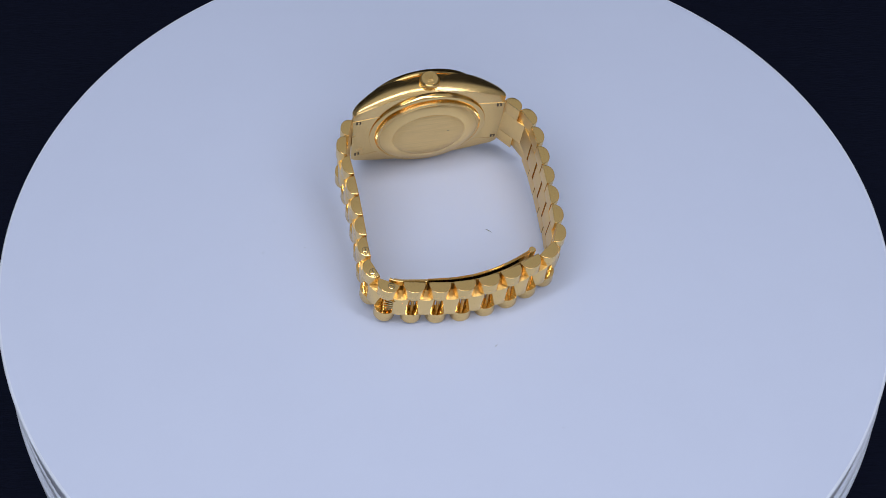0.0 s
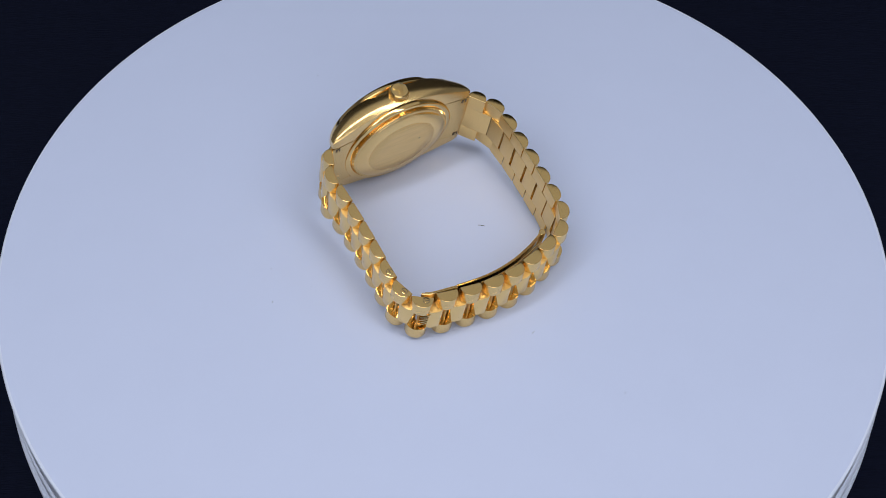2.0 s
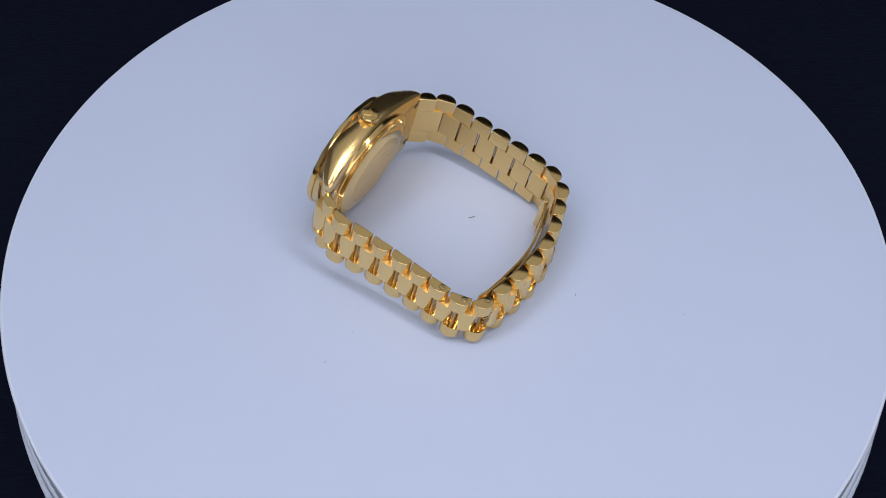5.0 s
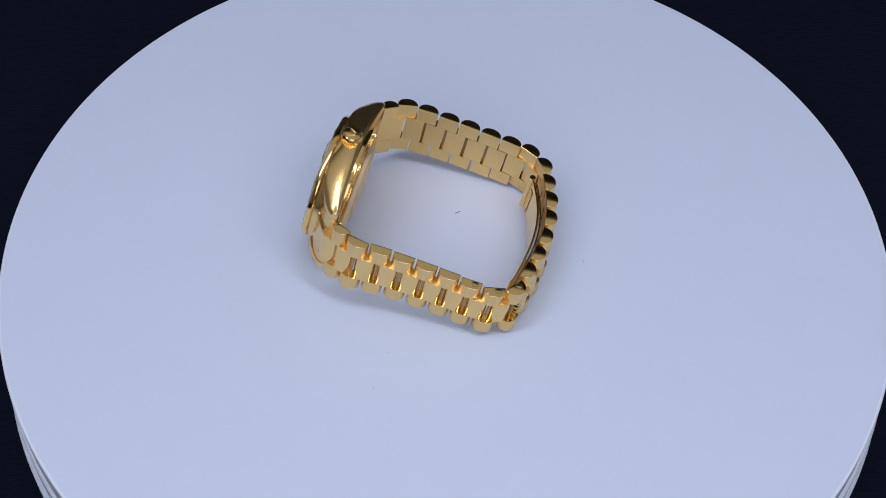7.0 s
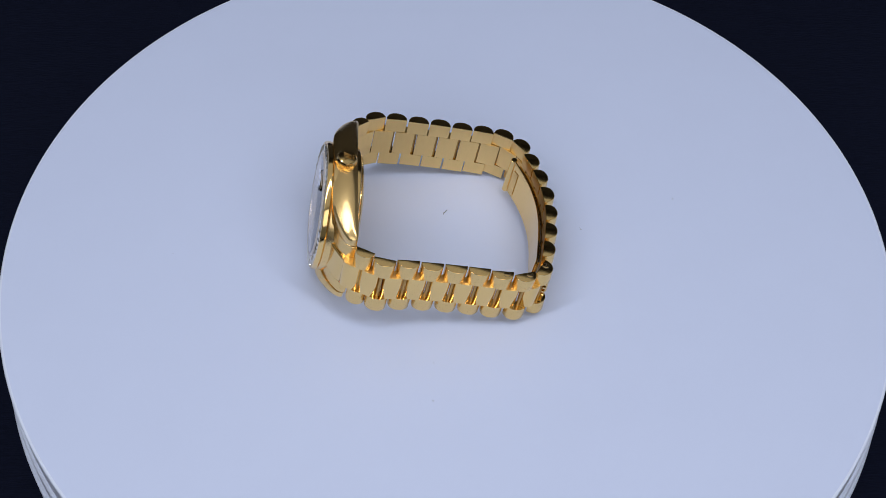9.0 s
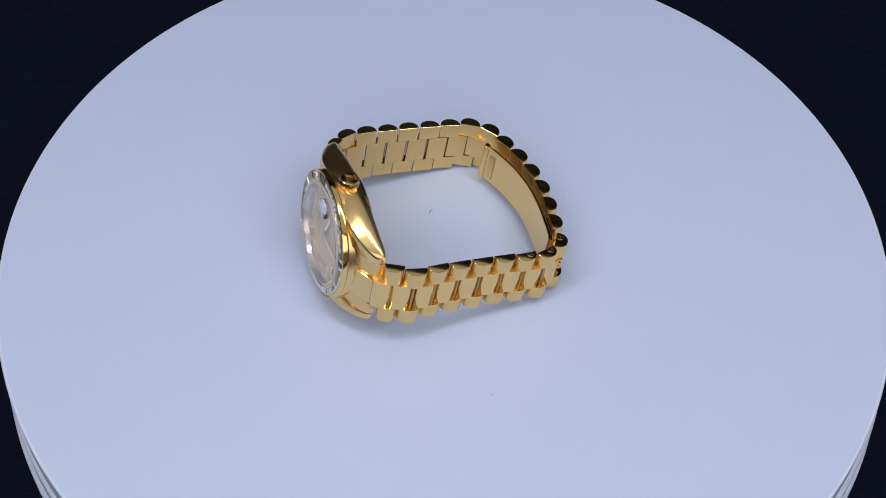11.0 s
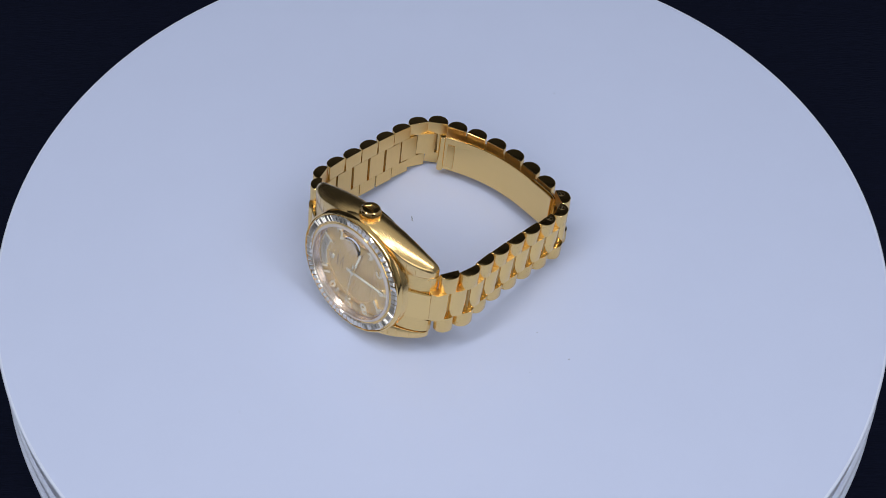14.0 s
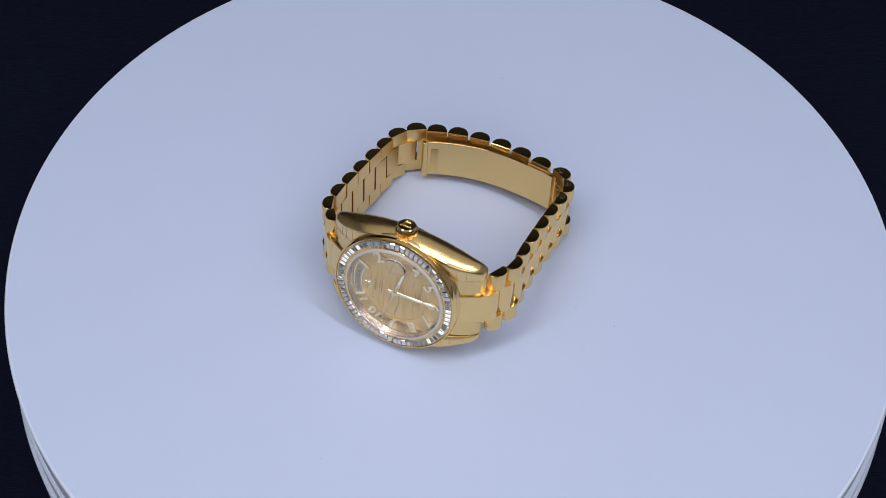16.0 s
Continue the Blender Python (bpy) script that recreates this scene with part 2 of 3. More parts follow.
def build_case():
    bm = bmesh.new()
    lathe([(0, -3.2), (16.3, -3.2), (16.75, -2.9), (16.8, 2.4), (16.2, 3.2), (13.2, 3.2), (13.2, 2.2), (0, 2.2)], "y", 96, bm=bm)
    inner = 9.25
    n = 56
    for side in (1, -1):
        loops = []
        for i in range(n + 1):
            s = -1 + 2 * i / n
            x = LUG_X * math.copysign(1 - (1 - abs(s)) ** 1.15, s)
            zo, f, b = lug_outer(x) - (0.5 if side < 0 else 0.0), lug_front(x), lug_back(x)
            tip = max(0.0, (abs(x) - LUG_X + 2.0) / 2.0) ** 2.5
            zo, f, b, zi = zo - 0.5 * tip, f - 0.4 * tip, b + 0.3 * tip, inner + 0.15 * tip
            sec = [(zi, b), (zi, f - 0.1), (zi + 0.12, f), (zo - 1.35, f)]
            for k in range(13):
                a = k / 12
                fall = 1.45 * ((0.7 - a) / 0.7) ** 2 if a < 0.7 else 0.6 * ((a - 0.7) / 0.3) ** 2
                sec.append((zo + 0.3 - fall * min(1.0, (f - b) / 5.0), f - 0.05 + (b - f + 0.15) * a))
            sec.append((zo - 0.75, b))
            loops.append([bm.verts.new(Vector((x, y, side * z)) * MM) for z, y in sec])
        for a, c in zip(loops, loops[1:]):
            m = len(a)
            for k in range(m):
                bm.faces.new((a[k], a[(k + 1) % m], c[(k + 1) % m], c[k]))
        bm.faces.new(loops[0])
        bm.faces.new(loops[-1])
    return wpart("case", bm, gold_case, "polished gold case with curved lugs", 40)


case = build_case()


def film_creases():
    """Cut edges of the clear protective film that still sits on the lugs."""
    rng = random.Random(12)
    for sx in (1, -1):
        for side in (1, -1):
            for x in (13.4, 15.3, 17.6):
                x += rng.uniform(-0.5, 0.5)
                y, z1 = lug_front(x), lug_outer(x) - (0.5 if side < 0 else 0.0) - 1.5
                slope = math.degrees(math.atan((lug_front(x + 0.1) - lug_front(x - 0.1)) / 0.2))
                bm = box(-0.045, 0.045, -0.05, 0.02, 9.5, z1 - rng.uniform(0, 0.3), 0.008)
                if side < 0:
                    bmesh.ops.transform(bm, matrix=Matrix.Diagonal((1, 1, -1, 1)), verts=bm.verts[:])
                turn = pose(sx * x * MM, y * MM, 0, 0, 0, sx * slope)
                part("film_crease", bm, dark_gold, case, "cut edge of clear protective film", turn)


film_creases()


def build_end_link(sgn):
    """Solid end piece between the lugs: satin flanks and a raised polished middle."""
    def outline(drop, nose):
        top = [(13.5, 2.9 - drop), (15.2, 2.4 - drop), (17.0, 1.6 - drop), (18.8, 0.5 - drop), (20.2 + nose * 0.5, -0.7 - drop), (20.9 + nose * 0.8, -1.8 - drop), (21.0 + nose, -3.0), (20.9 + nose, -4.3), (19.5, -4.3), (13.5, -3.75)]
        pts = [(sgn * x, y) for x, y in top]
        return pts if sgn < 0 else pts[::-1]
    bm = prism(outline(1.2, 0.0), -9.15, 9.15, 0.15)
    ob = wpart("end_link", bm, gold_satin, "satin gold end link between the lugs")
    bar = [(x, max(y, -2.4)) for x, y in outline(0.5, 1.0) if abs(x) != 19.5]
    mid = prism(bar, -4.3, 4.3, 0.25)
    part("centre_bar", mid, gold_polish, ob, "polished raised centre bar")
    for z in (8.1, -8.1):
        # Notch is a black block in place of a hole and its shade.
        notch = part("spring_bar_notch", box(sgn * 19.35 - 0.65, sgn * 19.35 + 0.65, -4.37, -3.9, z - 0.65, z + 0.65, 0.03), ink, ob, "black square block standing in for a shaded spring bar notch")
        part("spring_bar_tip", box(sgn * 19.35 - 0.2, sgn * 19.35 + 0.2, -4.42, -4.0, z - 0.45, z + 0.45, 0.04), gold_polish, notch)
    return ob


for sgn in (1, -1):
    build_end_link(sgn)

# bracelet: middle of each outer link's inner face, from the twelve o'clock lug round to the six o'clock lug
PATH = [(22.3, -6.0), (25.5, -10.0), (26.2, -15.7), (26.2, -21.8), (26.1, -27.8), (25.8, -33.9), (25.4, -39.8), (24.5, -45.2),
        (21.2, -49.4), (16.1, -51.5), (10.6, -53.4), (4.6, -54.6), (-1.6, -54.9), (-7.8, -54.3), (-14.1, -53.2), (-20.3, -52.0),
        (-23.3, -47.6), (-23.8, -41.7), (-23.6, -35.8), (-23.5, -29.8), (-23.5, -23.7), (-23.7, -17.6), (-24.1, -11.7), (-22.1, -6.8)]
N_LINK = len(PATH)


def along(u):
    """Place and heading of the bracelet's inner face at link number u."""
    def at(v):
        v = min(max(v, 0.0), N_LINK - 1.0)
        i = min(int(v), N_LINK - 2)
        return Vector(PATH[i]).lerp(Vector(PATH[i + 1]), v - i)
    p = at(u)
    d = (at(u + 0.5) - at(u - 0.5)).normalized()
    if u < 0 or u > N_LINK - 1:
        p = p + d * (u if u < 0 else u - N_LINK + 1) * 5.4
    return p, d


def clasp_share(u):
    """1 along the clasp, 0 on the two straps."""
    return min(1.0, max(0.0, (min(u, N_LINK - 1 - u) - 5.5) / 2.5))


def half_width(u):
    e = min(u, N_LINK - 1 - u)
    return 9.2 - 1.0 * min(1.0, max(0.0, e) / 3.0) - 0.25 * min(1.0, max(0.0, e - 3.0) / 5.0) - 0.5 * clasp_share(u)


def lift(u):
    """How far a link stands off the bracelet's middle plane: the clasp lies flat on the plate."""
    e = min(u, N_LINK - 1 - u)
    return 0.1 * min(1.0, max(0.0, e) / 3.0) + (0.12 + 0.03 * along(u)[0].x) * clasp_share(u)


def lean(u):
    """Degrees by which a link's lower edge swings into the loop."""
    return float(np.interp(u, (0.0, 2.0, 6.5, 8.5, 14.5, 16.5, 21.0, 23.0), (0.0, 0.2, 0.2, -5.5, -5.5, 1.3, 1.3, 0.0)))


def dee(width, height, n=14, square=0.92):
    """Half-round section: flat along y = 0, round towards -y. Its closing edge is the flat."""
    pts = [(-width / 2, -0.0)]
    for k in range(n + 1):
        a = math.pi * k / n
        c, s = math.cos(a), math.sin(a)
        pts.append((-width / 2 * math.copysign(abs(c) ** square, c), -0.35 - (height - 0.35) * s ** square))
    pts.append((width / 2, 0.0))
    return pts


def link_place(u):
    p, d = along(u)
    # x axis along the bracelet, +y into the loop
    nrm = Vector((-d.y, d.x))
    if nrm.dot(Vector((0, -27)) - p) < 0:
        nrm = -nrm
    x = Vector((nrm.y, -nrm.x, 0))
    stand = Matrix(((x.x, nrm.x, 0, p.x * MM), (x.y, nrm.y, 0, p.y * MM), (0, 0, 1, lift(u) * MM), (0, 0, 0, 1)))
    top = Matrix.Translation((0, 0, half_width(u) * MM))
    return stand @ top @ pose(0, 0, 0, lean(u)) @ top.inverted()


def build_bracelet():
    slot_links = {15: 0.9, 16: 1.0, 17: 1.0}
    for i in range(N_LINK):
        hw, pl = half_width(i), link_place(i)
        zi = hw * 0.475
        pitch = 5.6 if 0 < i < N_LINK - 1 else 5.0
        for side in (1, -1):
            z0, z1 = (zi, hw) if side > 0 else (-hw, -zi)
            bm = prism(dee(pitch, 2.7 + 0.5 * clasp_share(i)), z0, z1, 0.17, end_index=1, back_index=2, round_ends=True, low=0.12 if side > 0 else 1.0, high=1.0 if side > 0 else 0.12)
            ob = part("outer_link", bm, [gold_satin, gold_polish, gold_inner], watch, "", SAG @ pl, 30)
            if side > 0 and i in slot_links:
                bm = lathe([(0, hw - 0.3), (0.78, hw - 0.3), (0.78, hw + 0.03), (0.62, hw + 0.07), (0, hw + 0.07)], "z", 20, (0.9, -1.0, 0))
                scr = part("screw", bm, gold_polish, ob, "tiny slotted gold screw")
                # Recess and slot are dark shapes laid on the screw as shade.
                part("screw_rim", lathe([(0.8, hw), (0.9, hw + 0.015), (0.8, hw + 0.03)], "z", 20, (0.9, -1.0, 0)), ink, scr, "dark ring drawn for the shade of a screw recess")
                part("slot", box(0.28, 1.52, -1.1, -0.9, hw, hw + 0.09, 0.01), ink, scr, "dark bar drawn for the shaded screw slot")
        # pin that joins the rows, seen in the gaps; gold darkened as shade
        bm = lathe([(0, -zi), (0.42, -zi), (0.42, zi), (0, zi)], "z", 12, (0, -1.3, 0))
        part("link_pin", bm, dark_gold, watch, "", SAG @ pl)
    for i in range(-1, N_LINK):
        u = min(max(i + 0.5, -0.42), N_LINK - 0.58)
        hw, pl = half_width(u), link_place(u)
        zi = hw * 0.472
        bm = prism(dee(5.2, 2.65 + 0.45 * clasp_share(u), square=0.78), -zi, zi, 0.04, end_index=1, back_index=1, round_ends=True)
        part("centre_link", bm, [gold_polish, gold_inner], watch, "", SAG @ pl, 30)


build_bracelet()


def strip(name, u0, u1, gap, thick, z0, z1, material, label, steps=36, gap_end=None, parent=None):
    """A thin curved plate that follows the inside of the bracelet."""
    bm = bmesh.new()
    loops = []
    for k in range(steps + 1):
        u = u0 + (u1 - u0) * k / steps
        # smoothed heading, so that the plate is evenly curved
        p = sum((along(u + 0.25 * j)[0] for j in (-2, -1, 0, 1, 2)), Vector((0, 0))) / 5
        d = (along(u + 1.0)[0] - along(u - 1.0)[0]).normalized()
        nrm = Vector((-d.y, d.x))
        if nrm.dot(Vector((0, -27)) - p) < 0:
            nrm = -nrm
        gg = gap if gap_end is None else gap + (gap_end - gap) * k / steps
        a, b = p + nrm * gg, p + nrm * (gg + thick)
        e = 0.14
        sec = [(a, z0 + e), (a, z1 - e), (a.lerp(b, 0.3), z1), (b.lerp(a, 0.3), z1), (b, z1 - e), (b, z0 + e), (b.lerp(a, 0.3), z0), (a.lerp(b, 0.3), z0)]
        loops.append([bm.verts.new(Vector((q.x, q.y, z)) * MM) for q, z in sec])
    for a, b in zip(loops, loops[1:]):
        for k in range(8):
            bm.faces.new((a[k], a[(k + 1) % 8], b[(k + 1) % 8], b[k]))
    bm.faces.new(loops[0])
    bm.faces.new(loops[-1])
    if parent:
        return part(name, bm, material, parent, label)
    return part(name, bm, material, watch, label, SAG, 25)


def build_clasp():
    blade = strip("clasp_blade", 8.5, 14.9, 1.9, 0.45, -4.9, 6.2, gold_polish, "polished curved folding clasp blade", 36, 0.72)
    strip("under_blade", 8.8, 13.4, 0.9, 0.35, -4.3, 5.6, gold_polish, "", 36, 0.25, parent=blade)
    strip("catch_plate", 13.5, 15.1, 0.35, 0.5, -4.7, 6.7, gold_polish, "stepped clasp catch", 14, 0.15, parent=blade)
    p, d = along(8.45)
    nrm = Vector((-d.y, d.x))
    if nrm.dot(Vector((0, -27)) - p) < 0:
        nrm = -nrm
    q = p + nrm * 2.2
    part("hinge_barrel", lathe([(0, -5.4), (0.75, -5.4), (0.9, -5.25), (0.9, 6.15), (0.75, 6.3), (0, 6.3)], "z", 24, (q.x, q.y, 0)), gold_polish, blade, "round gold hinge barrel")
    strip("slotted_tab", 8.75, 9.15, 2.35, 0.12, -3.9, 3.9, gold_inner, "raised rectangular tab", 4, 2.3, parent=blade)
    strip("rolled_edge", 8.6, 13.45, 2.25, 0.3, 5.85, 6.4, gold_polish, "rolled bright blade edge", 30, 1.2, parent=blade)
    p, d = along(14.7)
    out = -link_place(14.7).col[1].to_3d()
    emblem = Matrix.Translation(Vector((p.x, p.y, 0)) * MM + out * 2.75 * MM)
    tx = link_place(14.7).col[0].to_3d()
    turn = Matrix((Vector((0, 0, 1)), -tx, Vector((0, 0, 1)).cross(-tx))).transposed().to_4x4()
    bm = bmesh.new()
    prism([(-1.5, -1.7), (1.5, -1.7), (1.9, 0.2), (-1.9, 0.2)], -0.2, 0.55, 0.12, bm=bm)
    for x in (-1.7, -0.85, 0, 0.85, 1.7):
        prism([(x * 0.8 - 0.25, 0), (x * 0.8 + 0.25, 0), (x * 1.3 + 0.2, 1.9), (x * 1.3 - 0.2, 1.9)], -0.2, 0.6, 0.1, bm=bm)
    part("clasp_emblem", bm, gold_polish, watch, "small raised gold clasp ornament", SAG @ emblem @ turn @ Matrix.Diagonal((1.3, 1.3, 1.15, 1)))


build_clasp()


def build_back():
    bm = lathe([(16.2, -2.6), (16.2, -3.95), (16.1, -4.15), (15.9, -4.25), (15.05, -4.3), (14.7, -4.3), (14.6, -4.22), (0, -4.22)], "y", 128)
    back = wpart("case_back", bm, gold_polish, "polished screw-down gold case back")
    part("groove", lathe([(16.21, -3.16), (16.6, -3.22)], "y", 128), ink, back, "dark fine joint round the back")
    teeth = 116
    bm = lathe([(14.6, -4.18), (14.6, -4.75), (14.4, -5.02), (13.75, -5.15), (13.55, -5.17)], "y", teeth * 4, wave=lambda k, r, h: 1.0 if h < -5.1 else (1.0 if k % 4 in (0, 1) else 0.97))
    part("fluted_ring", bm, gold_polish, back, "finely fluted gold ring", sharp=20)
    prof = [(13.65, -5.0), (13.5, -5.2), (12.9, -5.42), (12.0, -5.65), (11.1, -5.82), (10.0, -5.93)]
    part("back_dome", lathe(prof, "y", 128), gold_polish, back)
    part("back_disc", lathe([(10.1, -5.9), (10.0, -5.96), (7, -6.04), (3, -6.09), (0, -6.1)], "y", 96), gold_back, back, "brushed gold centre disc")
    part("back_mark", lathe([(0, -6.14), (0.2, -6.12), (0.2, -5.95)], "y", 10, (5.3, 0, 1.2)), ink, back, "tiny dark mark")


build_back()


def build_crown():
    bm = lathe([(0, 15.10), (2.0, 15.10), (2.0, 16.10)], "z", 32)
    crown = wpart("winding_crown", bm, gold_polish, "fluted gold winding crown")
    teeth = 26
    bm = lathe([(1.9, 15.90), (2.5, 16.00), (2.75, 16.30), (2.75, 18.20), (2.5, 18.65)], "z", teeth * 6,
               wave=lambda k, r, h: 1.0 if h < 15.95 else 0.89 + 0.11 * (0.5 + 0.5 * math.cos(2 * math.pi * k / 6)))
    part("grip", bm, gold_polish, crown, "fluted grip", sharp=60)
    part("crown_cap", lathe([(2.5, 18.50), (2.4, 18.95), (2.15, 19.20), (1.2, 19.32), (0, 19.35)], "z", 48), gold_polish, crown)
    bm = bmesh.new()
    for k in range(5):
        x = (k - 2) * 0.5
        prism([(x * 0.5 - 0.1, -0.7), (x * 0.5 + 0.1, -0.7), (x * 1.3 + 0.13, 0.9), (x * 1.3 - 0.13, 0.9)], 19.20, 19.46, 0.04, bm=bm)
    box(-0.75, 0.75, -1.1, -0.75, 19.20, 19.42, 0.05, bm)
    part("crown_ornament", bm, gold_polish, crown, "raised ornament on the crown")
    for x in (-0.6, 0, 0.6):
        part("dot", lathe([(0.16, 19.20), (0.14, 19.40), (0, 19.42)], "z", 10, (x, -1.6, 0)), gold_polish, crown)


build_crown()


def build_bezel():
    bm = lathe([(13.3, 3.0), (16.3, 3.0), (16.5, 3.3), (16.45, 4.0), (16.25, 4.42), (16.0, 4.5), (15.85, 4.2), (13.6, 4.45), (13.5, 4.6), (13.3, 4.62), (13.25, 3.0)], "y", 128)
    bezel = wpart("bezel", bm, gold_polish, "gold bezel channel-set with baguette diamonds", basis=FACE)
    count = 72
    rng = random.Random(8)
    arc = 2 * math.pi / count
    me = None
    for k in range(count):
        if me is None:
            bm = bmesh.new()
            # tapered baguette: x round the ring, y up, z outwards
            def ring(r0, r1, half, y):
                return [bm.verts.new(Vector(p) * MM) for p in ((-half * r0 / 14.5, y, r0), (half * r0 / 14.5, y, r0), (half * r1 / 14.5, y, r1), (-half * r1 / 14.5, y, r1))]
            h = 14.5 * arc / 2 * 0.9
            low, girdle, mid = ring(14.4, 15.1, 0.1, 3.7), ring(13.78, 15.62, h, 4.45), ring(13.98, 15.42, h * 0.8, 4.7)
            for a, b in ((low, girdle), (girdle, mid)):
                for j in range(4):
                    bm.faces.new((a[j], a[(j + 1) % 4], b[(j + 1) % 4], b[j]))
            bm.faces.new(low)
            # ridges along the step-cut table stand in for reflections inside the stone
            cols = [(mid[0], mid[3])]
            for f, y in ((-0.45, 4.83), (-0.12, 4.75), (0.2, 4.84), (0.5, 4.77)):
                cols.append([bm.verts.new(Vector((f * h * r / 14.5, y, r)) * MM) for r in (14.08, 15.32)])
            cols.append((mid[1], mid[2]))
            for a, b in zip(cols, cols[1:]):
                bm.faces.new((a[0], b[0], b[1], a[1]))
            bm.faces.new([c[0] for c in cols])
            bm.faces.new([c[1] for c in cols])
            ob = part("diamond", bm, diamond_glass, bezel, sharp=1)
            me = ob.data
        else:
            ob = new("diamond", me)
            ob.parent = bezel
        wob = Matrix.Translation((0, 0.0045, 0.0145)) @ pose(0, 0, 0, rng.uniform(-9, 9), 0, rng.uniform(-12, 12)) @ Matrix.Translation((0, -0.0045, -0.0145))
        ob.matrix_basis = Matrix.Rotation(k * arc, 4, "Y") @ wob
    part("diamond_seat", lathe([(13.6, 4.3), (14.5, 4.05), (15.9, 4.2)], "y", 128), gold_case, bezel, "gold setting under the stones")
    return bezel


build_bezel()


def dial_turn(angle, r, y):
    """Pose on the dial at a clock angle (0 at twelve), reading with its top outwards."""
    a = radians(angle)
    up = Vector((math.cos(a), 0, math.sin(a)))
    right = Vector((-math.sin(a), 0, math.cos(a)))
    m = Matrix((right, up, Vector((0, 1, 0)))).transposed().to_4x4()
    m.translation = (up * r + Vector((0, y, 0))) * MM
    return m


def build_dial():
    top = 2.7
    bm = bmesh.new()
    # wavy engraved ridges running from nine to three o'clock
    n, m = 220, 80
    grid = {}
    for i in range(n + 1):
        for j in range(m + 1):
            x, z = -9.0 + 18.0 * i / n, -9.0 + 18.0 * j / m
            w = 0.9 * noise.noise(Vector((x * 0.25, z * 0.17, 2.0)))
            ph = (x + 1.3 * w) / 1.55
            saw = ph - math.floor(ph)
            grid[i, j] = (x, top - 0.28 + 0.45 * (saw if saw < 0.8 else (1 - saw) / 0.2 * 0.8), z)
    verts = {}
    for (i, j), (x, y, z) in grid.items():
        if x * x + z * z < 8.7 ** 2:
            verts[i, j] = bm.verts.new(Vector((x, y, z)) * MM)
    for i in range(n):
        for j in range(m):
            q = [(i, j), (i + 1, j), (i + 1, j + 1), (i, j + 1)]
            if all(k in verts for k in q):
                bm.faces.new([verts[k] for k in q])
    lathe([(8.5, top - 0.3), (8.5, top + 0.12), (8.7, top + 0.14), (8.8, top + 0.10), (12.7, top + 0.10)], "y", 96, bm=bm)
    lathe([(0, top - 0.32), (12.6, top - 0.32)], "y", 48, bm=bm)
    dial = wpart("dial", bm, dial_gold, "champagne gold dial with engraved wavy lines", 25, FACE)
    part("rehaut", lathe([(12.2, top + 0.10), (12.35, top + 0.16), (13.15, 4.25)], "y", 96), ring_pink, dial, "bright inner reflector ring")
    for num in (1, 2, 4, 5, 6, 7, 8, 9, 10, 11):
        lettering("numeral", str(num), 4.3 if num < 10 else 3.7, 0.3, lume_gold, dial, dial_turn(num * 30, 10.15, top + 0.34), 0.12)
    for k in range(60):
        big = k % 5 == 0
        bm = box(-0.09 if big else -0.05, 0.09 if big else 0.05, -0.45 if big else -0.3, 0.3, -0.03, 0.05, 0.01)
        part("minute_mark", bm, ink, dial, basis=dial_turn(k * 6, 12.0, top + 0.12))
    # arched day window
    bm = bmesh.new()
    outer, inner = [], []
    for k in range(21):
        a = radians(-23.5 + 47 * k / 20)
        for lst, r in ((outer, 11.45), (inner, 9.55)):
            lst.append(bm.verts.new(Vector((r * math.cos(a), top + 0.14, r * math.sin(a))) * MM))
    for k in range(20):
        bm.faces.new((inner[k], inner[k + 1], outer[k + 1], outer[k]))
    day = part("day_disc", bm, day_white, dial, "silver-white arched day window")
    for k, ch in enumerate("MONDAY"):
        lettering("letter", ch, 1.5, 0.02, ink, day, dial_turn(-18 + 36 * k / 5, 10.45, top + 0.17))
    bm = bmesh.new()
    for r0, r1 in ((9.35, 9.6), (11.4, 11.65)):
        ring = []
        for k in range(25):
            a = radians(-24.5 + 49 * k / 24)
            ring.append([bm.verts.new(Vector((r * math.cos(a), y, r * math.sin(a))) * MM) for r, y in ((r0, top + 0.1), (r0, top + 0.26), (r1, top + 0.26), (r1, top + 0.1))])
        for a, b in zip(ring, ring[1:]):
            for k in range(4):
                bm.faces.new((a[k], a[(k + 1) % 4], b[(k + 1) % 4], b[k]))
    part("day_frame", bm, hand_gold, dial, "thin gold window frame")
    # date window at three o'clock
    date = part("date_disc", box(-1.35, 1.35, -1.0, 1.0, 0, 0.04, 0.01), day_white, dial, "white date window", dial_turn(90, 9.0, top + 0.12) @ pose(0, 0, 0, 0, 0, 90))
    lettering("date_number", "30", 1.6, 0.02, ink, date, pose(0, 0, 0.06 * MM))
    # ornament and lines of small print
    bm = bmesh.new()
    prism([(-0.7, -0.9), (0.7, -0.9), (0.85, -0.3), (-0.85, -0.3)], 0, 0.22, 0.05, bm=bm)
    for x in (-0.8, -0.4, 0, 0.4, 0.8):
        prism([(x * 0.8 - 0.12, -0.4), (x * 0.8 + 0.12, -0.4), (x * 1.35 + 0.1, 0.95), (x * 1.35 - 0.1, 0.95)], 0, 0.22, 0.04, bm=bm)
    part("dial_ornament", bm, hand_gold, dial, "small raised gold dial ornament", dial_turn(0, 7.6, top + 0.14))
    for r, w, h in ((5.6, 3.4, 0.5), (4.5, 1.7, 0.24), (3.8, 3.6, 0.3), (-5.3, 4.4, 0.2), (-6.1, 5.2, 0.2)):
        cuts = max(3, round(w / 0.55))
        bm = bmesh.new()
        for k in range(cuts):
            x = -w / 2 + w * (k + 0.5) / cuts
            box(x - 0.17, x + 0.17, -h / 2, h / 2, 0, 0.03, 0.005, bm)
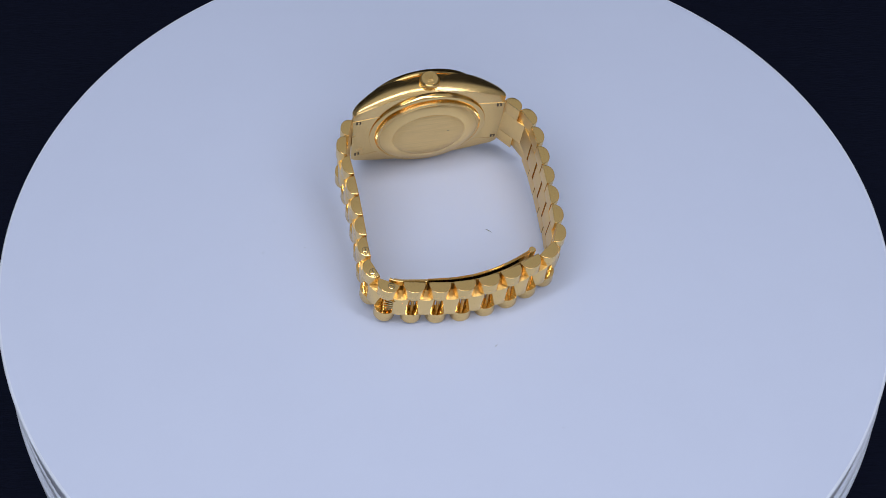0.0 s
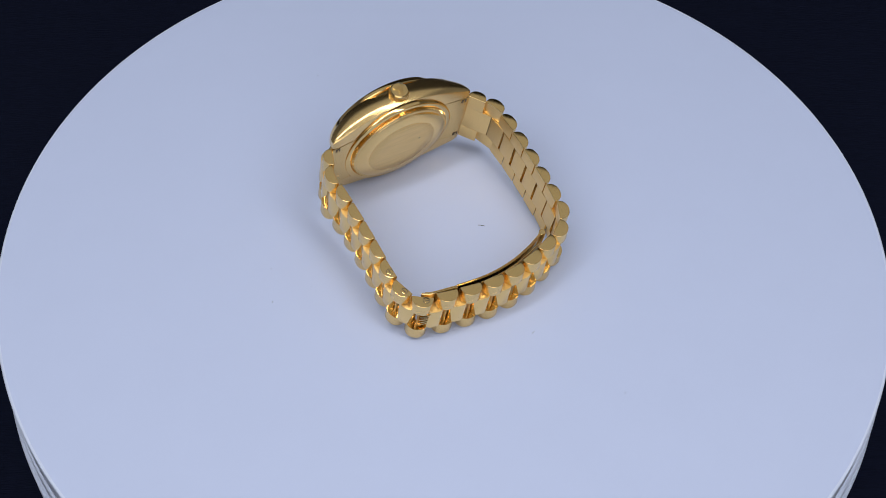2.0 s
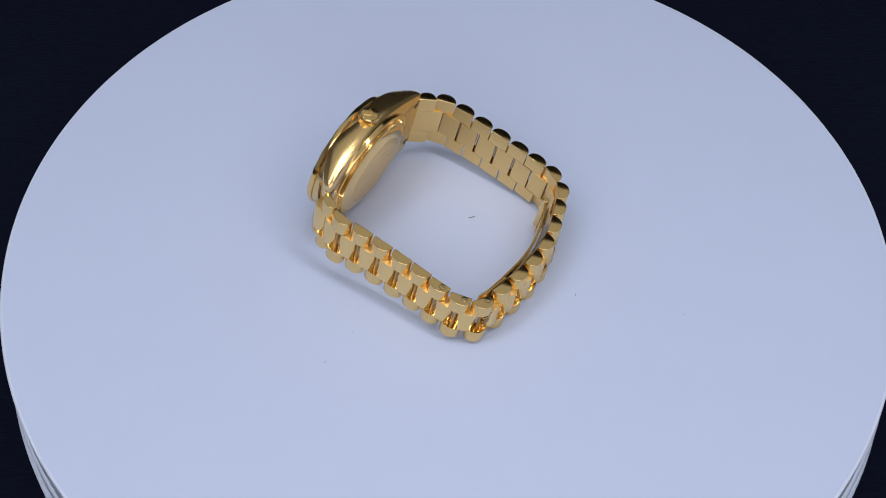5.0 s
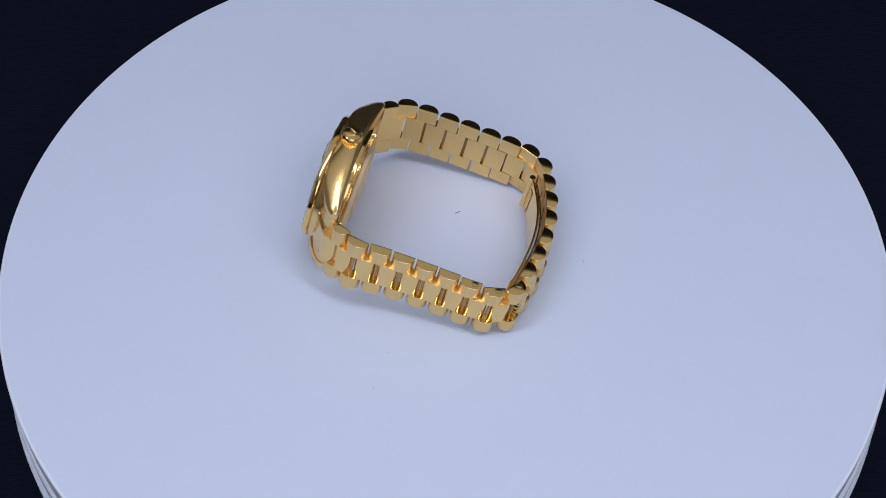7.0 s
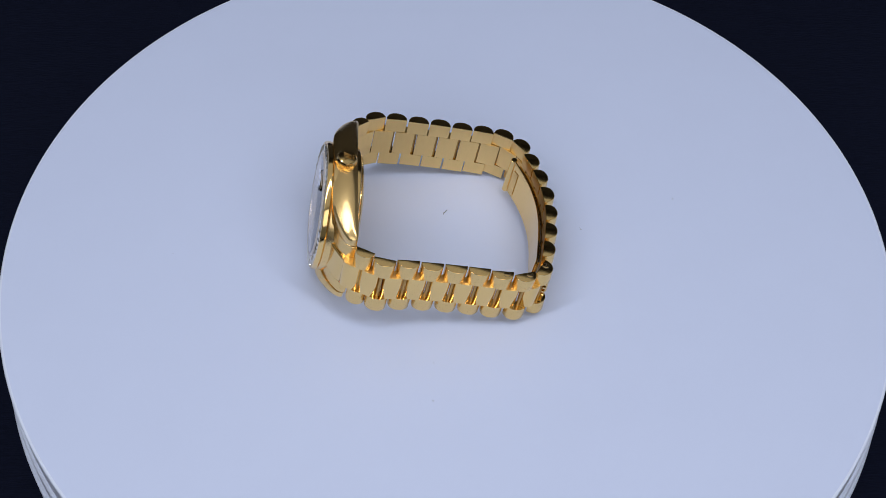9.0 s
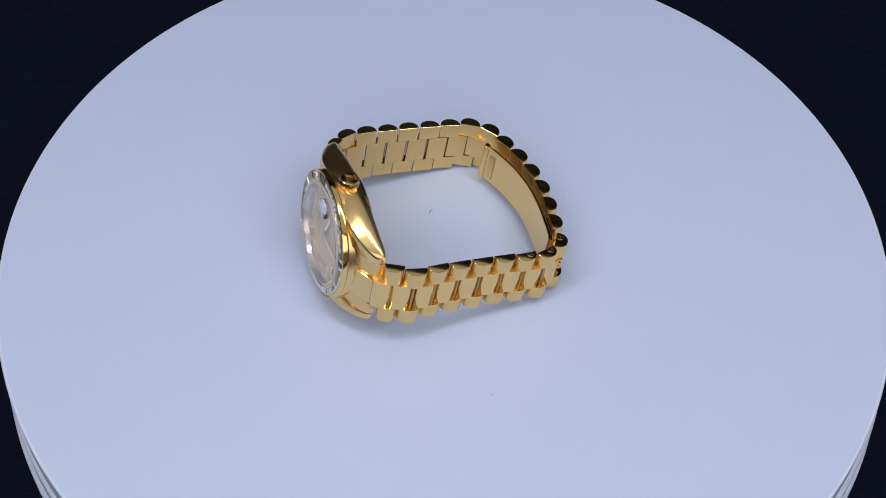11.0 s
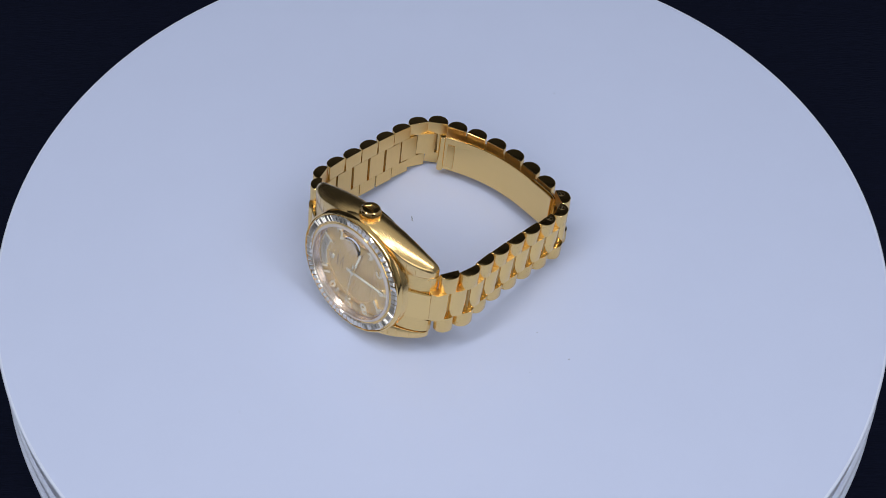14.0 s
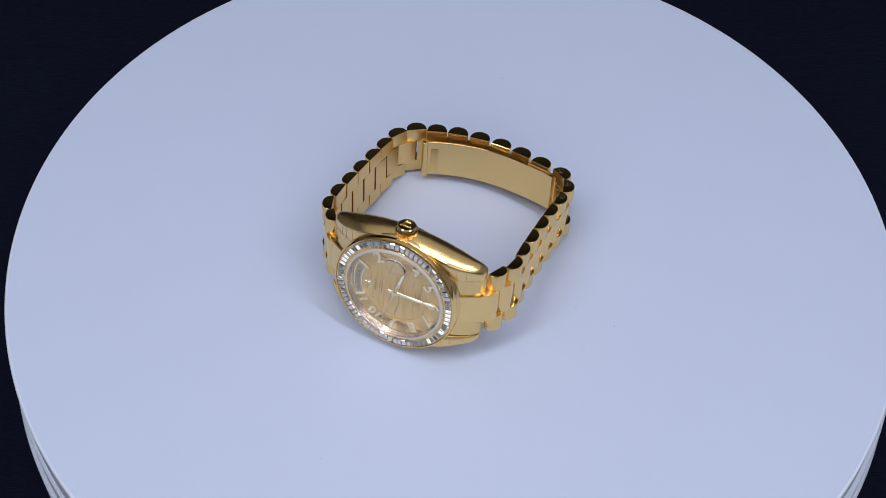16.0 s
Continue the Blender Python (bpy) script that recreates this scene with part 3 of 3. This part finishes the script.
        part("print_line", bm, print_brown, dial, "line of tiny brown print", dial_turn(0, r, top + 0.2))
    return top


DIAL_Y = build_dial()


def hand(name, angle, length, w0, w1, tail, y, label):
    h = part(name, prism([(-w0 / 2, -tail), (w0 / 2, -tail), (w1 / 2, length), (-w1 / 2, length)], 0, 0.16, 0.05), hand_gold, watch, label, FACE @ dial_turn(angle, 0, y))
    if w1 > 0.4:
        part("hand_inlay", box(-w1 * 0.24, w1 * 0.24, length * 0.3, length * 0.93, 0.14, 0.19, 0.01), lume, h, "cream inlay")
    return h


hand("hour_hand", 106, 6.8, 0.95, 0.75, 1.6, DIAL_Y + 0.45, "short pale gold hour hand")
hand("minute_hand", 178, 10.6, 1.0, 0.7, 1.9, DIAL_Y + 0.7, "long pale gold minute hand")
second_hand = hand("second_hand", 286, 11.2, 0.3, 0.2, 3.0, DIAL_Y + 0.92, "thin gold second hand")
wpart("hand_hub", lathe([(0.75, DIAL_Y + 0.3), (0.75, DIAL_Y + 1.1), (0.5, DIAL_Y + 1.2), (0, DIAL_Y + 1.22)], "y", 24), hand_gold, "round gold central hub", basis=FACE)


def build_crystal():
    bm = lathe([(0, 4.2), (13.1, 4.2), (13.15, 4.3), (13.15, 4.8), (12.95, 4.98), (12.6, 5.06), (12.3, 5.07), (0, 5.1)], "y", 128)
    ob = wpart("crystal", bm, glass, "clear sapphire crystal", basis=FACE)
    ob.visible_shadow = False
    edge = part("crystal_edge", lathe([(13.17, 4.3), (13.3, 4.4), (13.3, 4.75), (13.1, 5.0), (12.8, 5.09), (12.65, 5.08)], "y", 128), rim_glass, ob, "bright frosted crystal edge")
    # magnifier over the date
    prof = [(0, 0), (2.6, 0), (2.6, 0.25)] + [(2.6 * math.cos(a), 0.25 + 0.65 * math.sin(a)) for a in (0.2, 0.45, 0.7, 0.95, 1.25)] + [(0, 0.9)]
    bm = lathe(prof, "y", 48)
    lens = part("date_magnifier", bm, glass, ob, "small domed date magnifier", Matrix.Translation(Vector((0, 5.11, 9.0)) * MM) @ Matrix.Diagonal((1.1, 1, 0.95, 1)), 40)
    lens.visible_shadow = False


build_crystal()


# ------------------------------------------------------------------ what turns
def motions():
    rows = [(float(t), pose(0, 0, 0, 0, 0, 8.8336 * t)) for t in range(17)]
    for thing in (turntable, watch, dust, lint):
        walk(thing, rows)
    # the movement runs: six degrees a second
    walk(second_hand, [(float(t), LIE @ dial_turn(190 + 6 * t, 0, DIAL_Y + 0.92)) for t in range(17)])


motions()
